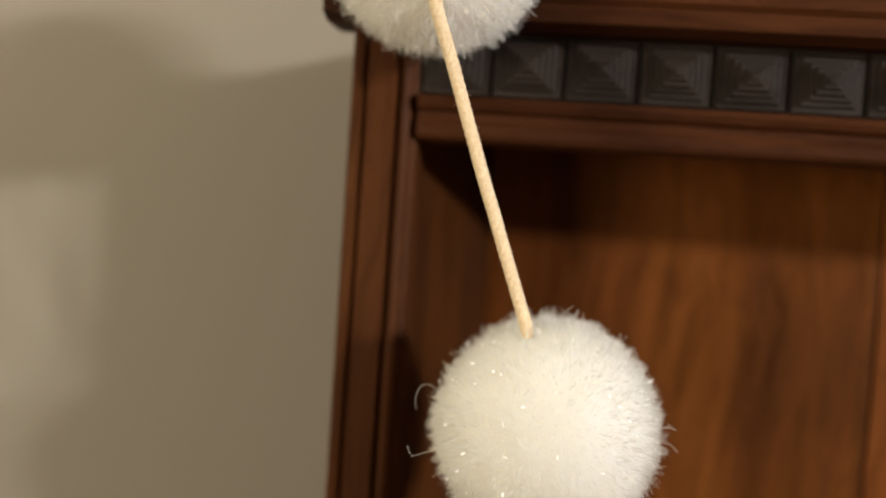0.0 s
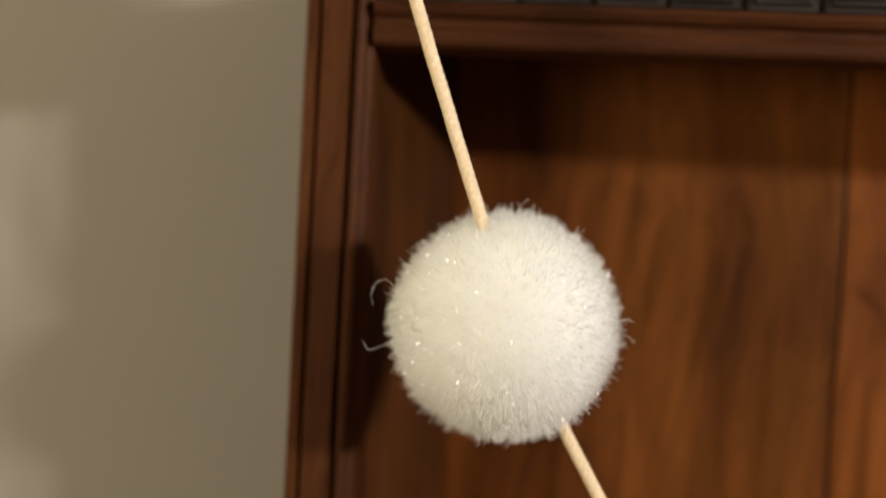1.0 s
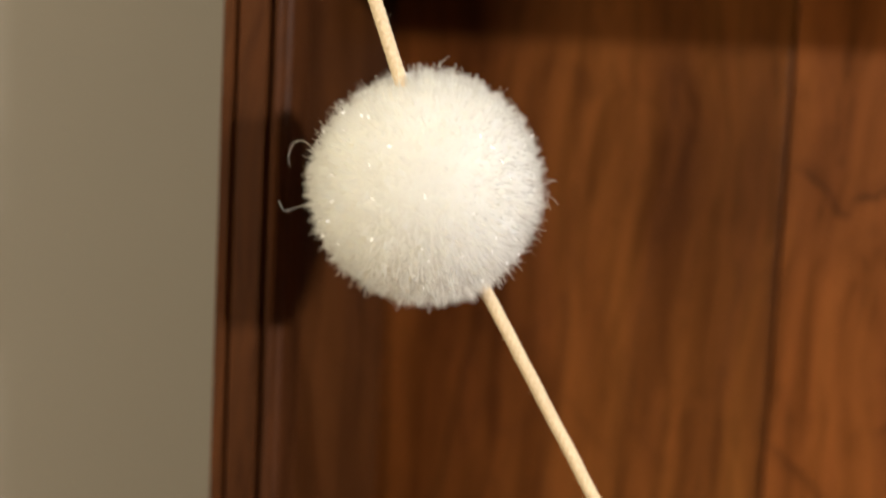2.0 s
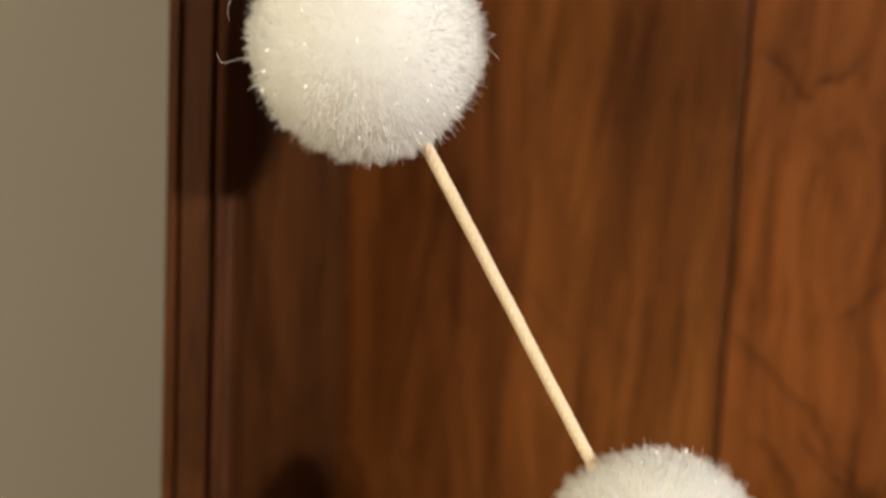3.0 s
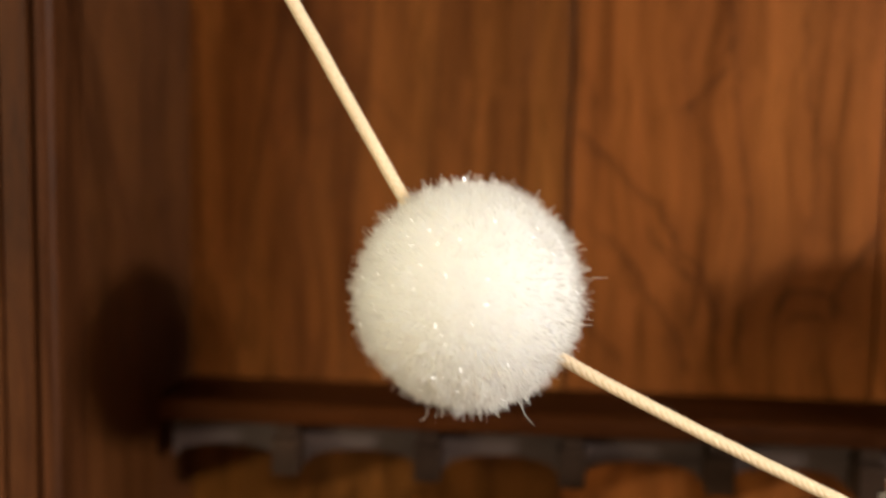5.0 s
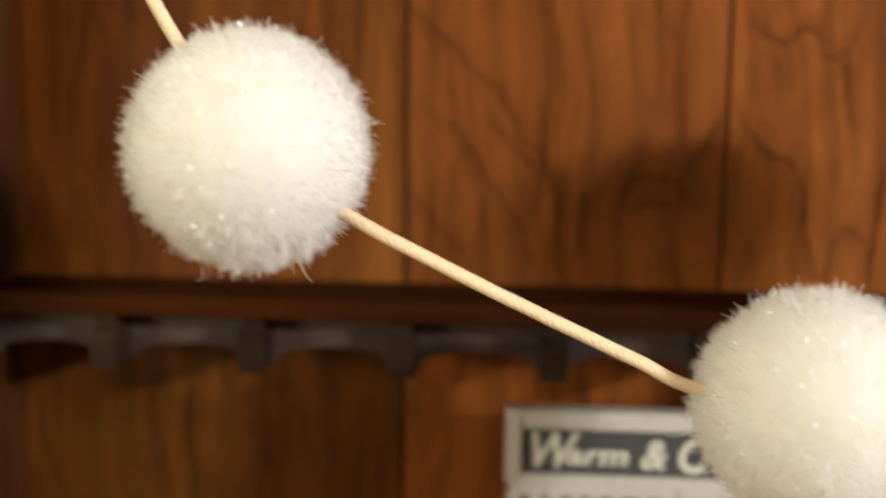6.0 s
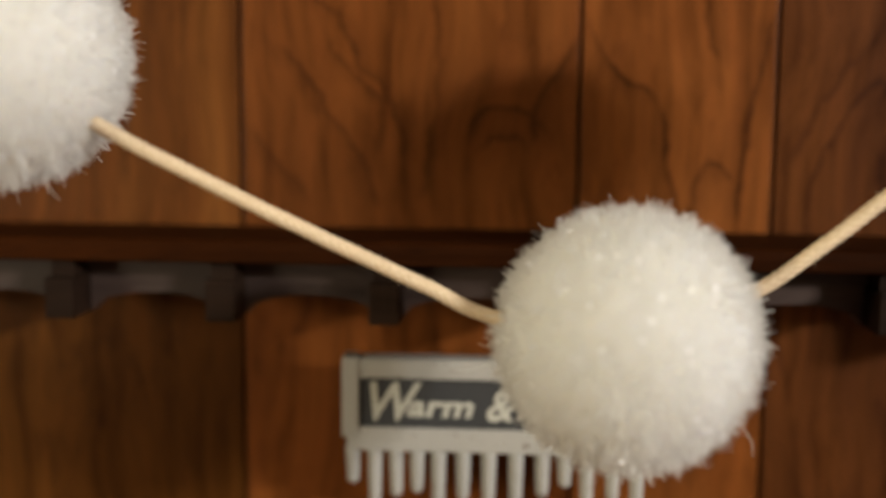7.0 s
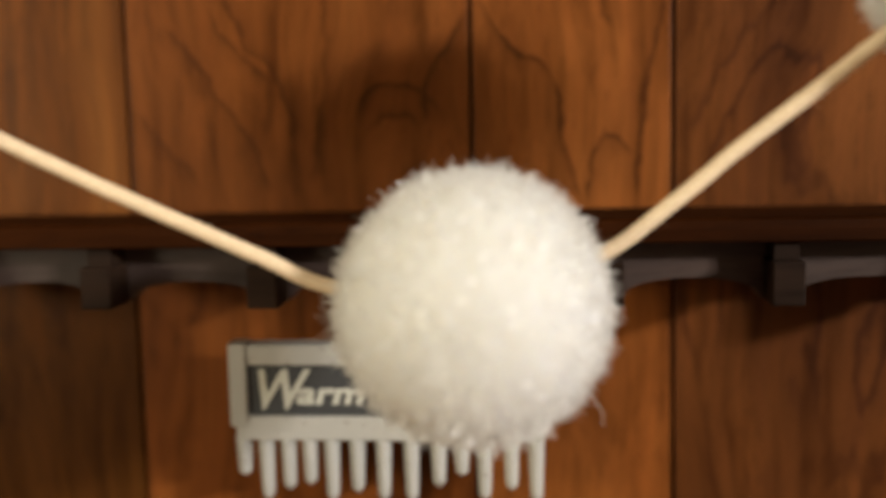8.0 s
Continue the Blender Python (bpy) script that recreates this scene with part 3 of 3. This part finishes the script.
for i, c in enumerate(CENTRES):
    bm = bmesh.new()
    bmesh.ops.create_icosphere(bm, subdivisions=4, radius=RADIUS * 0.942)
    for v in bm.verts:
        v.co *= 1 + 0.022 * noise.noise(v.co * 160 + Vector((i * 3.1, 0, 0)))
    ball = part("pompom", bm, CORE, garland, "fluffy white tinsel pompom with tiny glints", smooth=True)
    under(ball, garland)
    ball.location = c
    ball.scale = (SIZES[i],) * 3
    fur = new("fur", fibres(10 + i))
    fur.parent = ball
    tagged(fur, kind="stuff")
    tagged(part("glitter", glitter(50 + i), GLITTER, ball, "tiny clear glints"), kind="stuff")


def smooth_line(points, step=0.0012):
    """Points at even steps along a rounded polyline."""
    pts = [Vector(p) for p in points]
    ext = [2 * pts[0] - pts[1]] + pts + [2 * pts[-1] - pts[-2]]
    out = []
    for a, b, c, d in zip(ext, ext[1:], ext[2:], ext[3:]):
        n = max(2, int((c - b).length / step))
        for j in range(n):
            t = j / n
            out.append(0.5 * (2 * b + (c - a) * t + (2 * a - 5 * b + 4 * c - d) * t * t + (3 * b - a - 3 * c + d) * t ** 3))
    return out + [pts[-1]]


def rope(points, seed, strands=5, radius=0.00220, lay=0.0135):
    """A twisted cotton cord: round strands winding about the line."""
    line = smooth_line(points)
    rnd = random.Random(seed)
    for p in line[1:-1]:
        p += 0.00012 * noise.noise_vector(p * 90 + Vector((seed, 0, 0)))
    bm = bmesh.new()
    run, travelled = [], 0.0
    for i, p in enumerate(line):
        q = line[min(i + 1, len(line) - 1)] - line[max(i - 1, 0)]
        q.normalize()
        u = q.cross(Vector((0, 1, 0))).normalized()
        run.append((p, u, q.cross(u), travelled))
        if i + 1 < len(line):
            travelled += (line[i + 1] - p).length
    thin = radius * 0.62
    for s in range(strands):
        last = None
        for p, u, w, far in run:
            phi = 2 * math.pi * (far / lay + s / strands)
            c = p + (radius - thin) * (u * math.cos(phi) + w * math.sin(phi))
            ring = [bm.verts.new(c + thin * (u * math.cos(a) + w * math.sin(a))) for a in (2 * math.pi * k / 7 for k in range(7))]
            if last:
                for k in range(7):
                    bm.faces.new((last[k], last[(k + 1) % 7], ring[(k + 1) % 7], ring[k]))
            last = ring
    # loose fuzz
    for _ in range(int(travelled * 900)):
        p, u, w, far = rnd.choice(run)
        phi = rnd.uniform(0, 6.3)
        o = u * math.cos(phi) + w * math.sin(phi)
        f = p + o * radius * 0.8
        tip = p + o * radius * rnd.uniform(1.1, 1.55) + 0.0007 * Vector((rnd.uniform(-1, 1), rnd.uniform(-1, 1), rnd.uniform(-1, 1)))
        e = 0.00006 * u.cross(o).normalized() if u.cross(o).length > 0.01 else 0.00006 * w
        bm.faces.new((bm.verts.new(f - e), bm.verts.new(f + e), bm.verts.new(tip)))
    return bm


CORDS = [
    [(0.0100, -0.1120, 1.5940), (0.0180, -0.1200, 1.5945), (0.0300, -0.1400, 1.5890)],
    [(0.0330, -0.1530, 1.5860), (0.0373, -0.1550, 1.5604), (0.0433, -0.1510, 1.5423), (0.0563, -0.1460, 1.5042), (0.0720, -0.1395, 1.4597), (0.0800, -0.1300, 1.4300)],
    [(0.0845, -0.1263, 1.4170), (0.1010, -0.1245, 1.3930), (0.1318, -0.1250, 1.3412), (0.1622, -0.1268, 1.2902), (0.1785, -0.1271, 1.2650)],
    [(0.1880, -0.1300, 1.2570), (0.2148, -0.1390, 1.2424), (0.2560, -0.1360, 1.2213), (0.2800, -0.1340, 1.2098), (0.3032, -0.1320, 1.1990), (0.3222, -0.1292, 1.1899), (0.3550, -0.1265, 1.1850)],
    [(0.3680, -0.1260, 1.1860), (0.3959, -0.1248, 1.1977), (0.4152, -0.1250, 1.2120), (0.4297, -0.1250, 1.2240), (0.4439, -0.1250, 1.2349), (0.4579, -0.1250, 1.2455), (0.4900, -0.1260, 1.2710)],
    [(0.5000, -0.1260, 1.2800), (0.6000, -0.1250, 1.4000), (0.6800, -0.1225, 1.5780), (0.6850, -0.1190, 1.5940), (0.6870, -0.1060, 1.5940)],
]
for i, pts in enumerate(CORDS):
    under(part("cord", rope(pts, i), COTTON, garland, "twisted natural cotton cord", smooth=True), garland)


def loose_fibre(points, width=0.00016):
    """One stray curled fibre."""
    line = smooth_line(points, 0.0006)
    bm = bmesh.new()
    last = None
    for i, p in enumerate(line):
        q = (line[min(i + 1, len(line) - 1)] - line[max(i - 1, 0)]).normalized()
        u = q.cross(Vector((0, 1, 0))).normalized()
        w = q.cross(u)
        r = width * (1 - 0.6 * i / len(line))
        ring = [bm.verts.new(p + r * (u * math.cos(a) + w * math.sin(a))) for a in (0, 2.094, 4.189)]
        if last:
            for k in range(3):
                bm.faces.new((last[k], last[(k + 1) % 3], ring[(k + 1) % 3], ring[k]))
        last = ring
    return bm


BALLS = [ob for ob in garland.children if ob.name.startswith("pompom")]
STRAYS = [
    (1, [(-0.034, -0.012, 0.010), (-0.0385, -0.012, 0.0135), (-0.0418, -0.012, 0.0125), (-0.0432, -0.012, 0.0085), (-0.0425, -0.012, 0.0050)]),
    (1, [(-0.034, -0.018, -0.006), (-0.0385, -0.019, -0.0075), (-0.0420, -0.020, -0.0085), (-0.0438, -0.020, -0.0056)]),
    (1, [(0.002, -0.006, 0.036), (0.0035, -0.006, 0.0400), (0.0062, -0.006, 0.0425)]),
    (1, [(0.036, -0.005, 0.004), (0.0395, -0.005, 0.0050), (0.0425, -0.005, 0.0045)]),
    (1, [(0.036, -0.004, 0.000), (0.0405, -0.004, -0.0005), (0.0435, -0.004, -0.0030)]),
    (2, [(0.036, -0.012, 0.006), (0.0400, -0.013, 0.0085), (0.0445, -0.014, 0.0090)]),
    (2, [(0.018, -0.012, -0.033), (0.0200, -0.012, -0.0372), (0.0225, -0.012, -0.0398)]),
    (2, [(-0.012, -0.010, -0.036), (-0.0128, -0.010, -0.0395), (-0.0145, -0.010, -0.0405)]),
    (3, [(-0.036, -0.010, -0.002), (-0.0400, -0.010, -0.0058), (-0.0440, -0.010, -0.0075), (-0.0475, -0.010, -0.0076)]),
    (3, [(-0.036, -0.008, 0.002), (-0.0398, -0.008, -0.0010), (-0.0422, -0.008, -0.0005)]),
    (3, [(0.031, -0.010, -0.022), (0.0338, -0.010, -0.0260), (0.0340, -0.010, -0.0300)]),
    (3, [(0.009, -0.006, 0.036), (0.0100, -0.006, 0.0395), (0.0105, -0.006, 0.0405)]),
]
for i, pts in STRAYS:
    part("loose_fibre", loose_fibre(pts), FIBRE, BALLS[i], "stray curled fibre")
